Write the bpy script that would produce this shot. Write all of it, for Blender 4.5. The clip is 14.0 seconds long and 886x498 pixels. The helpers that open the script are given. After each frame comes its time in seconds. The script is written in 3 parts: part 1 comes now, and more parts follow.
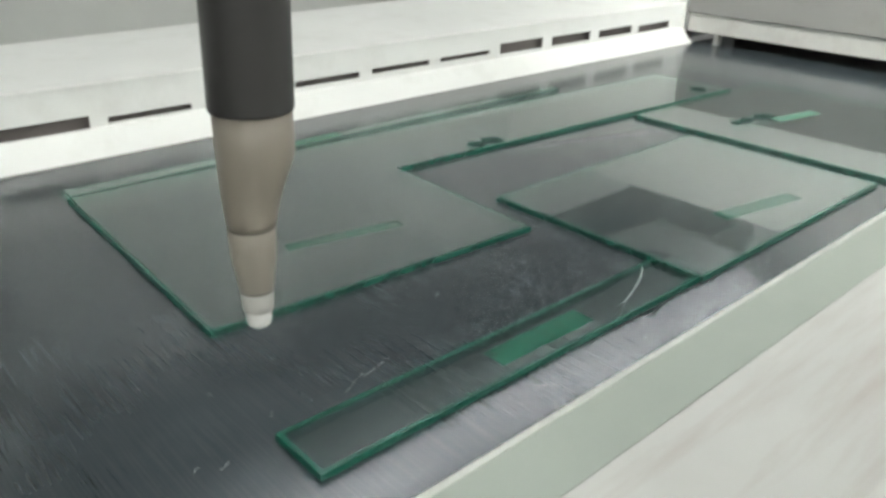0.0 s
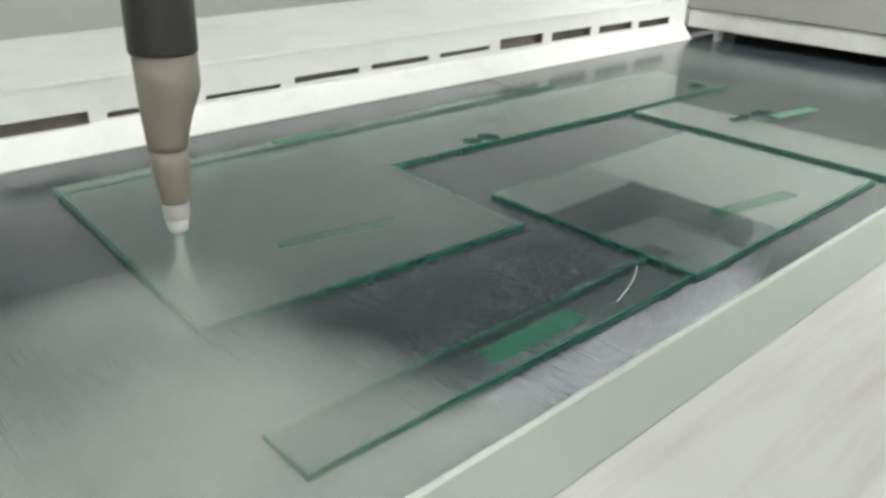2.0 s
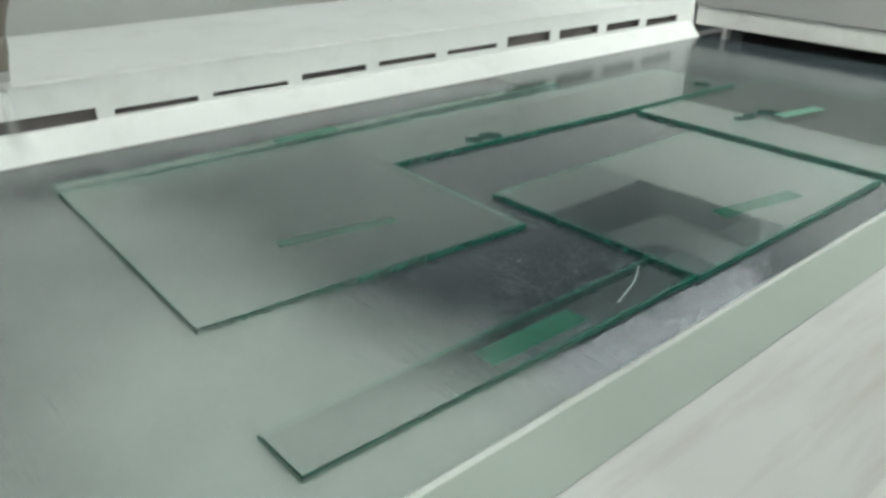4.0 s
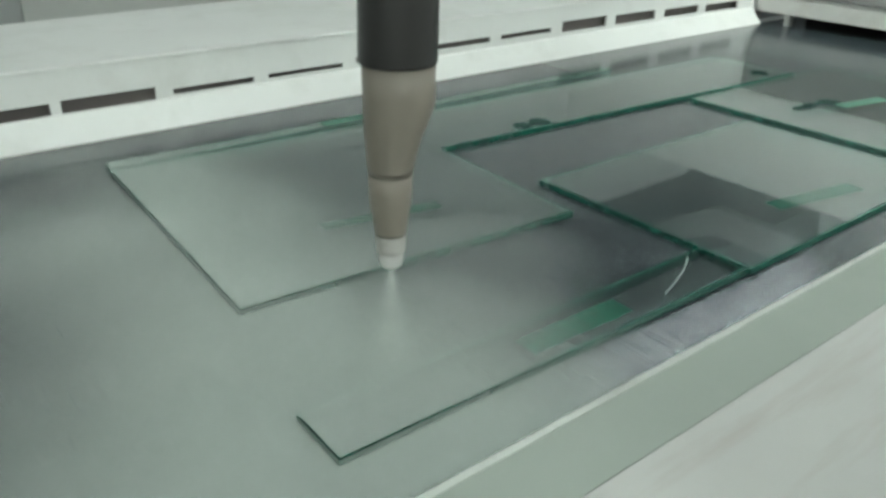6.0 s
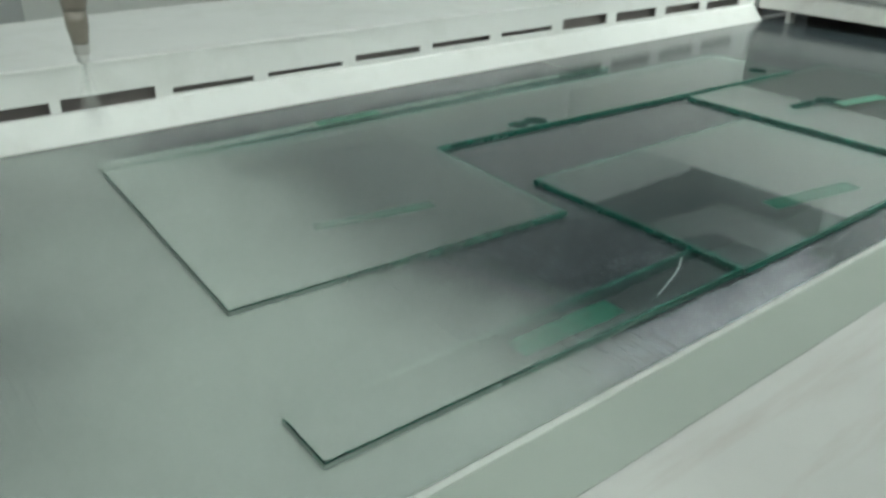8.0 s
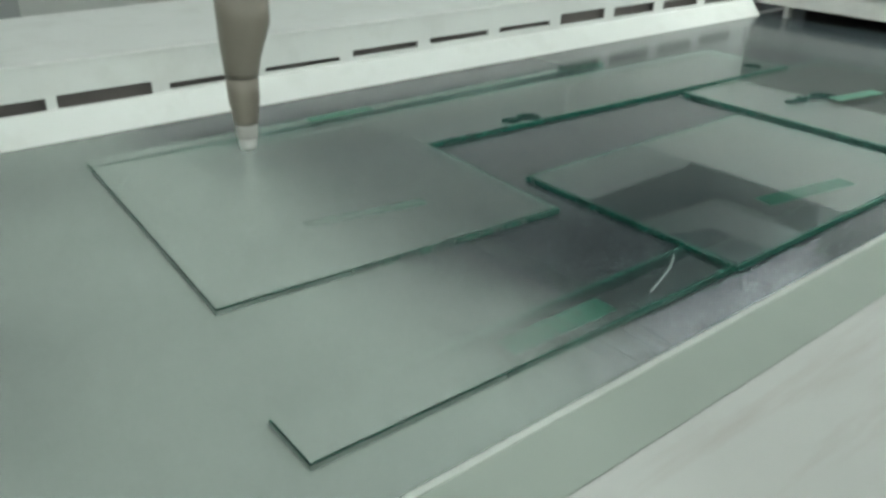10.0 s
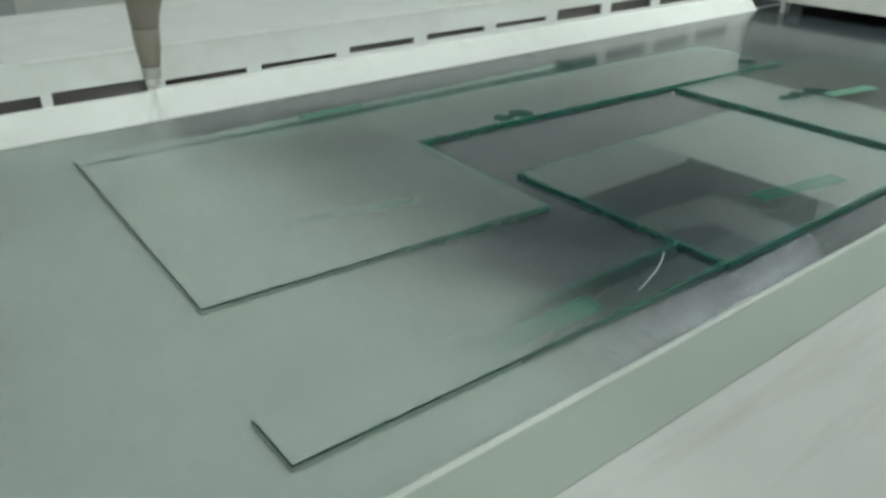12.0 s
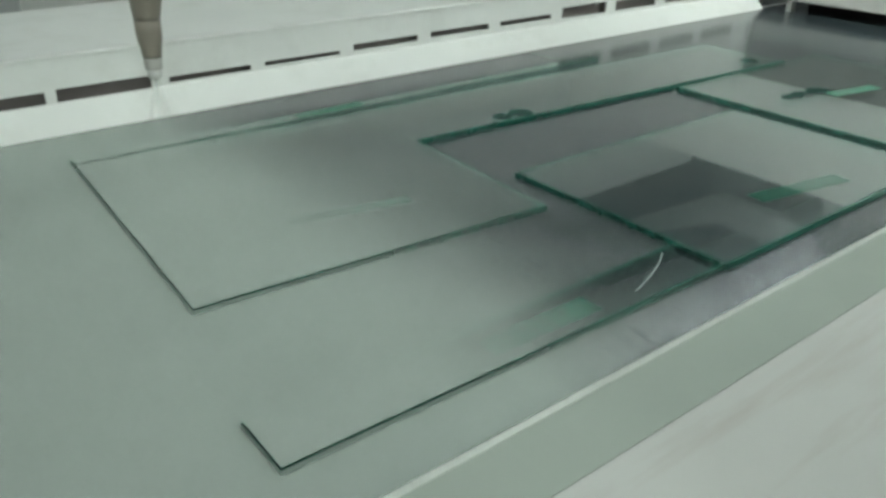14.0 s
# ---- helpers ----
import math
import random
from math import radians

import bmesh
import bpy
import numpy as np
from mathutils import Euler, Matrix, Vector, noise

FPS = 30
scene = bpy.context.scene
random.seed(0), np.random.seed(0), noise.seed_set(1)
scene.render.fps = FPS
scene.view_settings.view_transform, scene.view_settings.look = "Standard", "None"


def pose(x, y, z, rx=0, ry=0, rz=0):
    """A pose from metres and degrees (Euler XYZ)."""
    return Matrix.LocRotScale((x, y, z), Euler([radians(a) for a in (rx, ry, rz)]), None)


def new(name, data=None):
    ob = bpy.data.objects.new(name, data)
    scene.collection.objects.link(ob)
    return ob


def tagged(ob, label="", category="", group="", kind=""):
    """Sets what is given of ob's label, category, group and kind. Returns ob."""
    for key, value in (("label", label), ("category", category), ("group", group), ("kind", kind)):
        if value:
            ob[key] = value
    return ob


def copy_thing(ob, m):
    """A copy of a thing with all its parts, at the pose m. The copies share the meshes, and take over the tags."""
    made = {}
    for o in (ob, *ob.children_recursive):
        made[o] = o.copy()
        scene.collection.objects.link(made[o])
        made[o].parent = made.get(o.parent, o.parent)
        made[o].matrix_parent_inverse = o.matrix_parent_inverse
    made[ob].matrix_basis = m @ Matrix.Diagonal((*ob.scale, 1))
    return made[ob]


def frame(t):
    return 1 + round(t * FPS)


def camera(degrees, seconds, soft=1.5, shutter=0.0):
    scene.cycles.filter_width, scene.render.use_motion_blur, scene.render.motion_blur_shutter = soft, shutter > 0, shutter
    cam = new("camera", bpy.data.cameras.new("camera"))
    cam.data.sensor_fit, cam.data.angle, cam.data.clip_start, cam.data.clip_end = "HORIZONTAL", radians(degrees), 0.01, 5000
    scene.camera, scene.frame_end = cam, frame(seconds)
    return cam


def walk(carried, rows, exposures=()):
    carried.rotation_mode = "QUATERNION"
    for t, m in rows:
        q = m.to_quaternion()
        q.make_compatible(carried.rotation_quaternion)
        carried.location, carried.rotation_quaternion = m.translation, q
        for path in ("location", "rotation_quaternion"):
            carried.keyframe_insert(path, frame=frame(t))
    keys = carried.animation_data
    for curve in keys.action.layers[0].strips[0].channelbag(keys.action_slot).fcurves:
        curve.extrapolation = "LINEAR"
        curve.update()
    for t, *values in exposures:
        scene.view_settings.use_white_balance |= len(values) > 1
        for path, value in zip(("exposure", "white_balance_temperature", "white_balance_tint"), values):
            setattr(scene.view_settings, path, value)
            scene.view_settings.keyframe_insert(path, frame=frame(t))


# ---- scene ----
cam = camera(58.36, 14.0, soft=3.3)
# seconds, eye x y z, degrees down, lean, heading from +x towards +y
ROWS = [
    (0.0, 0.0, 0.0, 0.41, 24.68, 1.45, 46.81),
    (0.5, -0.0002, -0.0023, 0.4109, 24.58, 1.38, 46.68),
    (1.0, -0.001, -0.0058, 0.4119, 24.56, 1.11, 46.56),
    (1.5, 0.0016, -0.0031, 0.4087, 24.61, 1.33, 46.81),
    (2.0, 0.0016, -0.0003, 0.4079, 24.92, 1.47, 46.83),
    (4.5, 0.0006, -0.0004, 0.4078, 25.22, 1.5, 47.78),
    (5.0, -0.0051, 0.0019, 0.4061, 25.593, 1.023, 50.712),
    (5.5, -0.0064, 0.0034, 0.4054, 25.84, 1.3, 51.56),
    (6.0, -0.0032, 0.0025, 0.4028, 26.11, 1.29, 51.0),
    (6.5, 0.0004, -0.001, 0.402, 26.04, 0.82, 50.93),
    (7.0, -0.0036, 0.0031, 0.4043, 26.07, 1.35, 51.1),
    (7.5, -0.0024, 0.0043, 0.4006, 26.04, 1.05, 51.47),
    (8.0, 0.0007, 0.0009, 0.4019, 26.22, 1.07, 51.21),
    (10.5, 0.0018, 0.0023, 0.3991, 26.56, 1.02, 51.07),
    (11.0, 0.0029, 0.0034, 0.3974, 26.62, 1.02, 51.24),
    (11.5, 0.003, 0.0007, 0.3977, 26.58, 0.9, 51.08),
    (12.0, 0.0043, -0.0006, 0.3986, 26.71, 0.81, 50.97),
    (12.5, 0.0023, 0.002, 0.398, 26.67, 1.02, 51.21),
    (13.0, 0.0041, 0.0003, 0.3991, 26.73, 1.01, 51.31),
    (13.5, 0.0045, -0.0008, 0.3985, 26.8, 0.92, 51.24),
    (14.0, 0.0055, -0.0001, 0.3963, 26.8, 0.89, 51.27),
]


def eye_pose(x, y, z, down, lean, heading):
    return pose(x, y, z, 0, 0, heading - 90) @ pose(0, 0, 0, 90 - down) @ pose(0, 0, 0, 0, 0, lean)


EXPOSURES = [(0.0, 0.0, 6500, 10), (2.2, 0.0, 6500, 10), (4.5, -0.3, 6250, 2), (7.5, -0.42, 6200, 0), (14.0, -0.55, 6200, -1)]
walk(cam, [(r[0], eye_pose(*r[1:])) for r in ROWS], EXPOSURES)

# ---- world and lamps ----
world = bpy.data.worlds.new("world")
scene.world = world
world.use_nodes = True
world.node_tree.nodes["Background"].inputs[0].default_value = (0.62, 0.66, 0.64, 1)
world.node_tree.nodes["Background"].inputs[1].default_value = 0.03

# Strengths of the added, unseen lamps: ceiling, over the machine, hood, belt streak.
LAMP, FILL, HOOD_FILL, STREAK = 24.0, 11.5, 64.0, 7.5
scene.cycles.transparent_max_bounces = 64

# ---- materials ----


class Nodes:
    """A node material under construction."""

    def __init__(self, name):
        self.mat = bpy.data.materials.new(name)
        self.mat.use_nodes = True
        self.tree = self.mat.node_tree
        self.bsdf = self.tree.nodes["Principled BSDF"]
        self.out = self.tree.nodes["Material Output"]

    def add(self, kind, **props):
        n = self.tree.nodes.new(kind)
        for k, v in props.items():
            setattr(n, k, v)
        return n

    def link(self, a, b):
        self.tree.links.new(a, b)

    def coords(self, scale=(1, 1, 1), source="Object"):
        tc = self.add("ShaderNodeTexCoord")
        mp = self.add("ShaderNodeMapping")
        mp.inputs["Scale"].default_value = scale
        self.link(tc.outputs[source], mp.inputs["Vector"])
        return mp.outputs["Vector"]

    def noise(self, vec, scale, detail=4.0, rough=0.55):
        n = self.add("ShaderNodeTexNoise")
        n.inputs["Scale"].default_value = scale
        n.inputs["Detail"].default_value = detail
        n.inputs["Roughness"].default_value = rough
        self.link(vec, n.inputs["Vector"])
        return n.outputs["Fac"]

    def ramp(self, fac, stops):
        r = self.add("ShaderNodeValToRGB")
        els = r.color_ramp.elements
        while len(els) < len(stops):
            els.new(0.5)
        for e, (p, c) in zip(els, stops):
            e.position = p
            e.color = (*c, 1) if len(c) == 3 else c
        self.link(fac, r.inputs["Fac"])
        return r.outputs["Color"]

    def maths(self, op, a, b, clamp=False):
        m = self.add("ShaderNodeMath", operation=op, use_clamp=clamp)
        for s, v in zip(m.inputs, (a, b)):
            if isinstance(v, (int, float)):
                s.default_value = v
            else:
                self.link(v, s)
        return m.outputs[0]

    def mix(self, fac, a, b, blend="MIX"):
        m = self.add("ShaderNodeMix", data_type="RGBA", blend_type=blend)
        for s, v in zip((m.inputs[0], m.inputs[6], m.inputs[7]), (fac, a, b)):
            if isinstance(v, (int, float)):
                s.default_value = v
            elif isinstance(v, tuple):
                s.default_value = (*v, 1)
            else:
                self.link(v, s)
        return m.outputs[2]

    def bump(self, height, strength, distance=0.001):
        b = self.add("ShaderNodeBump")
        b.inputs["Strength"].default_value = strength
        b.inputs["Distance"].default_value = distance
        self.link(height, b.inputs["Height"])
        self.link(b.outputs[0], self.bsdf.inputs["Normal"])


def painted(name, colour, rough=0.45, spread=0.06, grime=None, amount=0.0, grime_scale=(3, 3, 3)):
    """Sheet-metal paint: a faint mottling, orange peel, and optional smears of grime."""
    n = Nodes(name)
    v = n.coords()
    lo = tuple(c * (1 - spread) for c in colour)
    hi = tuple(min(1, c * (1 + spread * 0.5)) for c in colour)
    col = n.ramp(n.noise(v, 6.0, 5), [(0.3, lo), (0.7, hi)])
    if grime:
        g = n.noise(n.coords(grime_scale), 4.0, 6, 0.62)
        mask = n.ramp(g, [(0.5, (0, 0, 0)), (0.72, (amount,) * 3)])
        col = n.mix(mask, col, grime)
    n.link(col, n.bsdf.inputs["Base Color"])
    n.bsdf.inputs["Roughness"].default_value = rough
    n.bump(n.noise(v, 260.0, 2), 0.08, 0.0006)
    return n.mat


def brushed_belt():
    """Dark brushed conveyor sheet, brushed across its run: fine lines, wider streaks, patches of scuffing."""
    n = Nodes("belt_brushed_sheet")
    fine = n.noise(n.coords((620, 9, 9)), 1.0, 4, 0.6)
    wide = n.noise(n.coords((150, 7, 7)), 1.0, 3, 0.55)
    blotch = n.noise(n.coords((1, 1, 1)), 6.0, 5, 0.6)
    scuff = n.noise(n.coords((560, 9, 9)), 1.0, 3, 0.6)
    patch = n.ramp(n.noise(n.coords((1, 1, 1)), 9.0, 3, 0.55), [(0.46, (0, 0, 0)), (0.66, (1, 1, 1))])
    col = n.ramp(blotch, [(0.3, BELT_DARK), (0.7, BELT_PALE)])
    col = n.mix(n.ramp(fine, [(0.45, (0, 0, 0)), (0.75, (0.25,) * 3)]), col, (0.10, 0.107, 0.112))
    worn = n.maths("MULTIPLY", n.ramp(scuff, [(0.5, (0, 0, 0)), (0.8, (0.26,) * 3)]), patch)
    col = n.mix(worn, col, (0.17, 0.175, 0.178))
    n.link(col, n.bsdf.inputs["Base Color"])
    n.bsdf.inputs["Metallic"].default_value = 0.0
    n.bsdf.inputs["IOR"].default_value = BELT_IOR
    r = n.ramp(n.maths("ADD", n.maths("MULTIPLY", wide, 0.5), n.maths("MULTIPLY", blotch, 0.5)), [(0.3, (0.14,) * 3), (0.7, (0.20,) * 3)])
    n.link(r, n.bsdf.inputs["Roughness"])
    n.bump(wide, 0.05, 0.0006)
    return n.mat


BELT_DARK, BELT_PALE, BELT_IOR = (0.028, 0.037, 0.042), (0.043, 0.055, 0.062), 1.82


def clear_glass(name, tint, gloss):
    n = Nodes(name)
    clear = n.add("ShaderNodeBsdfTransparent")
    clear.inputs[0].default_value = (*tint, 1)
    shine = n.add("ShaderNodeBsdfGlossy")
    shine.inputs["Roughness"].default_value = 0.03
    wave = n.noise(n.coords(), 3.0, 2)
    b = n.add("ShaderNodeBump")
    b.inputs["Strength"].default_value = 0.04
    b.inputs["Distance"].default_value = 0.002
    n.link(wave, b.inputs["Height"])
    n.link(b.outputs[0], shine.inputs["Normal"])
    lw = n.add("ShaderNodeLayerWeight")
    lw.inputs[0].default_value = 0.5
    fac = n.maths("ADD", n.maths("MULTIPLY", n.maths("POWER", lw.outputs["Facing"], 5.0), 0.96), gloss, True)
    m = n.add("ShaderNodeMixShader")
    n.link(fac, m.inputs[0])
    n.link(clear.outputs[0], m.inputs[1])
    n.link(shine.outputs[0], m.inputs[2])
    n.link(m.outputs[0], n.out.inputs["Surface"])
    return n.mat


def edge_glass(name, lo, hi, tint, clear_share):
    """A cut edge: green glass seen lengthways, partly clear."""
    n = Nodes(name)
    col = n.ramp(n.noise(n.coords(), 30.0, 4), [(0.3, lo), (0.7, hi)])
    n.link(col, n.bsdf.inputs["Base Color"])
    n.bsdf.inputs["Roughness"].default_value = 0.35
    n.bsdf.inputs["Specular IOR Level"].default_value = 0.25
    clear = n.add("ShaderNodeBsdfTransparent")
    clear.inputs[0].default_value = (*tint, 1)
    m = n.add("ShaderNodeMixShader")
    m.inputs[0].default_value = clear_share
    n.link(n.bsdf.outputs[0], m.inputs[1])
    n.link(clear.outputs[0], m.inputs[2])
    n.link(m.outputs[0], n.out.inputs["Surface"])
    return n.mat


LAYERS = 8


def coat_paint(name, level, depth):
    """Wet overspray: the thicker it lies above its support's level, the less it lets through."""
    n = Nodes(name)
    v = n.coords()
    col = n.ramp(n.noise(v, 7.0, 5), [(0.3, (0.60, 0.66, 0.61)), (0.7, (0.66, 0.72, 0.67))])
    n.link(col, n.bsdf.inputs["Base Color"])
    n.bsdf.inputs["Roughness"].default_value = 0.5
    n.bump(n.noise(v, 900.0, 2), 0.05, 0.0003)
    geo = n.add("ShaderNodeNewGeometry")
    sep = n.add("ShaderNodeSeparateXYZ")
    n.link(geo.outputs["Position"], sep.inputs[0])
    thick = n.maths("MULTIPLY", n.maths("SUBTRACT", sep.outputs["Z"], level), 1 / depth)
    fleck = n.maths("ADD", n.maths("MULTIPLY", n.noise(v, 14.0, 3, 0.5), 0.16), n.maths("MULTIPLY", n.noise(v, 420.0, 2), 0.04))
    thick = n.maths("ADD", thick, n.maths("SUBTRACT", fleck, 0.10))
    cover = n.add("ShaderNodeMapRange", interpolation_type="SMOOTHSTEP")
    cover.inputs["From Min"].default_value = 0.08
    n.link(thick, cover.inputs["Value"])
    cover.inputs["To Min"].default_value, cover.inputs["To Max"].default_value = 0.0, 0.92
    each = n.maths("SUBTRACT", 1.0, n.maths("POWER", n.maths("SUBTRACT", 1.0, cover.outputs[0]), 1 / LAYERS))
    clear = n.add("ShaderNodeBsdfTransparent")
    m = n.add("ShaderNodeMixShader")
    n.link(each, m.inputs[0])
    n.link(clear.outputs[0], m.inputs[1])
    n.link(n.bsdf.outputs[0], m.inputs[2])
    n.link(m.outputs[0], n.out.inputs["Surface"])
    return n.mat


def glowing(name, colour, strength):
    n = Nodes(name)
    n.bsdf.inputs["Base Color"].default_value = (*colour, 1)
    n.bsdf.inputs["Emission Color"].default_value = (*colour, 1)
    n.bsdf.inputs["Emission Strength"].default_value = strength
    return n.mat


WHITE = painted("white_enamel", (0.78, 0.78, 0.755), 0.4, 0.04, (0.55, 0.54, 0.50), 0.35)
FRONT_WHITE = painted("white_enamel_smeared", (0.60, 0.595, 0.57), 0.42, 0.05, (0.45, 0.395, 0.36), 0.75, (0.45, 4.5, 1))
PALE_GREEN = painted("pale_green_enamel", (0.365, 0.405, 0.355), 0.4, 0.04, (0.44, 0.47, 0.42), 0.15)
LIP = painted("worn_white_lip", (0.62, 0.65, 0.60), 0.4, 0.12, (0.45, 0.47, 0.43), 0.5, (14, 14, 14))
GREY_PANEL = painted("light_grey_panel", (0.64, 0.65, 0.62), 0.5, 0.05)
MIRRORED_PANEL = painted("mirrored_panel", (0.74, 0.75, 0.74), 0.5, 0.06)
# Grey of small metal parts; on the hood's beam it paints in shade.
SHADE = painted("grey_metal_and_shade", (0.55, 0.545, 0.515), 0.45, 0.08, (0.3, 0.28, 0.26), 0.5)
# Dark colour stands in for shade in the slots, the belt gap and the tunnel.
OPENING_DARK = painted("opening_shade_dark", (0.20, 0.175, 0.165), 0.6, 0.2)
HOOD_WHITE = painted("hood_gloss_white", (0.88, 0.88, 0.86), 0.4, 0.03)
# Lower face dimmed in colour to offset the lamp added before the hood.
HOOD_DIMMED = painted("hood_lower_dimmed", (0.27, 0.266, 0.255), 0.4, 0.05, (0.21, 0.20, 0.185), 0.4)
MIRRORED_GREY = painted("mirrored_grey", (0.24, 0.245, 0.24), 0.45, 0.1)
MIRRORED_DARK = painted("mirrored_dark_wall", (0.085, 0.088, 0.09), 0.7, 0.1)
ROOM = painted("workshop_wall", (0.76, 0.77, 0.75), 0.7, 0.08)
ROOF = painted("workshop_ceiling", (0.42, 0.43, 0.42), 0.7, 0.08)
FLOOR = painted("concrete_floor", (0.42, 0.415, 0.40), 0.6, 0.15)
MACHINE = painted("machine_body_grey", (0.3, 0.31, 0.3), 0.5, 0.06)
BELT = brushed_belt()
GLASS = clear_glass("clear_float_glass", (0.93, 0.98, 0.955), 0.09)
# Edge tones paint in refraction: dark towards the view, nearly clear away from it.
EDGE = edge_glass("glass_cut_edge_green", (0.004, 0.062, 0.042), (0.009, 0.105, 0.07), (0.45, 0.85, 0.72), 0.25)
FAR_EDGE = edge_glass("glass_far_edge", (0.05, 0.22, 0.16), (0.07, 0.26, 0.19), (0.86, 0.97, 0.93), 0.88)
HALF_CLEAR = edge_glass("glass_edge_half_clear", (0.012, 0.10, 0.07), (0.02, 0.14, 0.10), (0.6, 0.9, 0.8), 0.5)
# Band colours stand in for the edge refracted through the upper face.
FAINT_BAND = edge_glass("glass_refracted_band_faint", (0.05, 0.26, 0.18), (0.07, 0.32, 0.23), (0.8, 0.96, 0.9), 0.68)
EDGE_BAND = edge_glass("glass_refracted_band", (0.02, 0.17, 0.12), (0.035, 0.23, 0.165), (0.75, 0.95, 0.88), 0.45)
TAPE = painted("green_masking_tape", (0.010, 0.125, 0.08), 0.6, 0.25, (0.008, 0.065, 0.045), 0.7, (30, 30, 30))
SMUDGED_TAPE = painted("smudged_green_tape", (0.008, 0.15, 0.095), 0.6, 0.3, (0.006, 0.03, 0.024), 0.95, (16, 26, 16))
WORN_TAPE = painted("worn_green_tape", (0.012, 0.085, 0.055), 0.6, 0.3, (0.10, 0.12, 0.11), 0.85, (22, 40, 22))
PALE_TAPE = painted("pale_green_tape", (0.05, 0.19, 0.12), 0.4, 0.2)
BLACK_TUBE = painted("black_rubber_sleeve", (0.034, 0.032, 0.031), 0.42, 0.15)
BEIGE = painted("beige_plastic", (0.235, 0.205, 0.17), 0.42, 0.05, (0.17, 0.15, 0.125), 0.35)
BEIGE_DARK = painted("beige_joint_shadow_gap", (0.14, 0.12, 0.10), 0.5, 0.05)
CERAMIC = painted("white_ceramic", (0.60, 0.59, 0.57), 0.35, 0.05)
TIP_BASE = painted("stained_nozzle_plastic", (0.44, 0.425, 0.40), 0.45, 0.08, (0.34, 0.31, 0.28), 0.5, (40, 40, 40))
SCUFF = painted("scratched_metal", (0.22, 0.23, 0.24), 0.5, 0.1)
FIBRE = painted("pale_scratch", (0.55, 0.57, 0.55), 0.5, 0.05)
# Light of the added lamps, none of which is in view.
LIGHT = glowing("added_lamp_light", (0.97, 1.0, 0.965), LAMP)
STREAK_LIGHT = glowing("streak_lamp_light", (0.93, 0.97, 1.0), STREAK)
HOOD_FILL_LIGHT = glowing("hood_fill_light", (0.97, 1.0, 0.965), HOOD_FILL)
FILL_LIGHT = glowing("fill_lamp_light", (0.97, 1.0, 0.965), FILL)

# ---- helpers for meshes ----


def mesh_of(name, bm, *mats):
    bmesh.ops.recalc_face_normals(bm, faces=bm.faces)
    me = bpy.data.meshes.new(name)
    bm.to_mesh(me)
    bm.free()
    for m in mats:
        me.materials.append(m)
    return me


def part(name, bm, material, parent=None, label=""):
    ob = new(name, mesh_of(name, bm, material))
    if parent:
        ob.parent = parent
    if label:
        ob["label"] = label
    return ob


def box(x0, x1, y0, y1, z0, z1, bevel=0.0, bm=None):
    bm = bm or bmesh.new()
    made = bmesh.ops.create_cube(bm, size=1)
    for v in made["verts"]:
        v.co = Vector((x0 + (v.co.x + 0.5) * (x1 - x0), y0 + (v.co.y + 0.5) * (y1 - y0), z0 + (v.co.z + 0.5) * (z1 - z0)))
    if bevel:
        edges = list({e for v in made["verts"] for e in v.link_edges})
        bmesh.ops.bevel(bm, geom=edges, offset=bevel, segments=2, affect="EDGES", profile=0.5)
    return bm


def prism(section, x0, x1, bevel=0.0):
    """A section in (y, z), drawn along x."""
    bm = bmesh.new()
    a = [bm.verts.new((x0, y, z)) for y, z in section]
    b = [bm.verts.new((x1, y, z)) for y, z in section]
    n = len(section)
    bm.faces.new(a), bm.faces.new(b)
    for i in range(n):
        bm.faces.new((a[i], a[(i + 1) % n], b[(i + 1) % n], b[i]))
    if bevel:
        bmesh.ops.bevel(bm, geom=[e for e in bm.edges if abs(e.verts[0].co.x - e.verts[1].co.x) > 0.01], offset=bevel, segments=3, affect="EDGES", profile=0.5)
    return bm


def loft(rings, sides=40):
    """Rings of (z, radius, shift x, shift y), closed at both ends."""
    bm = bmesh.new()
    loops = []
    for z, r, sx, sy in rings:
        loops.append([bm.verts.new((sx + r * math.cos(2 * math.pi * i / sides), sy + r * math.sin(2 * math.pi * i / sides), z)) for i in range(sides)])
    for a, b in zip(loops, loops[1:]):
        for i in range(sides):
            f = bm.faces.new((a[i], a[(i + 1) % sides], b[(i + 1) % sides], b[i]))
            f.smooth = True
    bm.faces.new(loops[0]), bm.faces.new(loops[-1])
    return bm


# ---- the conveyor: belt and machine ----
YF, YB, XH = 0.335, 1.243, 2.15
BELT_Z = 0.0035
SPEED = -0.0051
BELT_ROWS = [(0.0, 0.0), (14.0, SPEED * 14.0)]

belt = new("conveyor_belt", mesh_of("conveyor_belt", box(-1.6, 3.4, YF - 0.012, YB + 0.012, -0.16, BELT_Z), BELT))
tagged(belt, "dark grey brushed conveyor belt, scuffed and carrying the glass", "conveyor belt")

body = new("machine_base", mesh_of("machine_base", box(-1.7, 3.5, 0.1, 1.72, -0.9, -0.17, 0.01), MACHINE))
tagged(body, "grey painted steel base of the spray machine under the belt", "machine base", kind="structure")

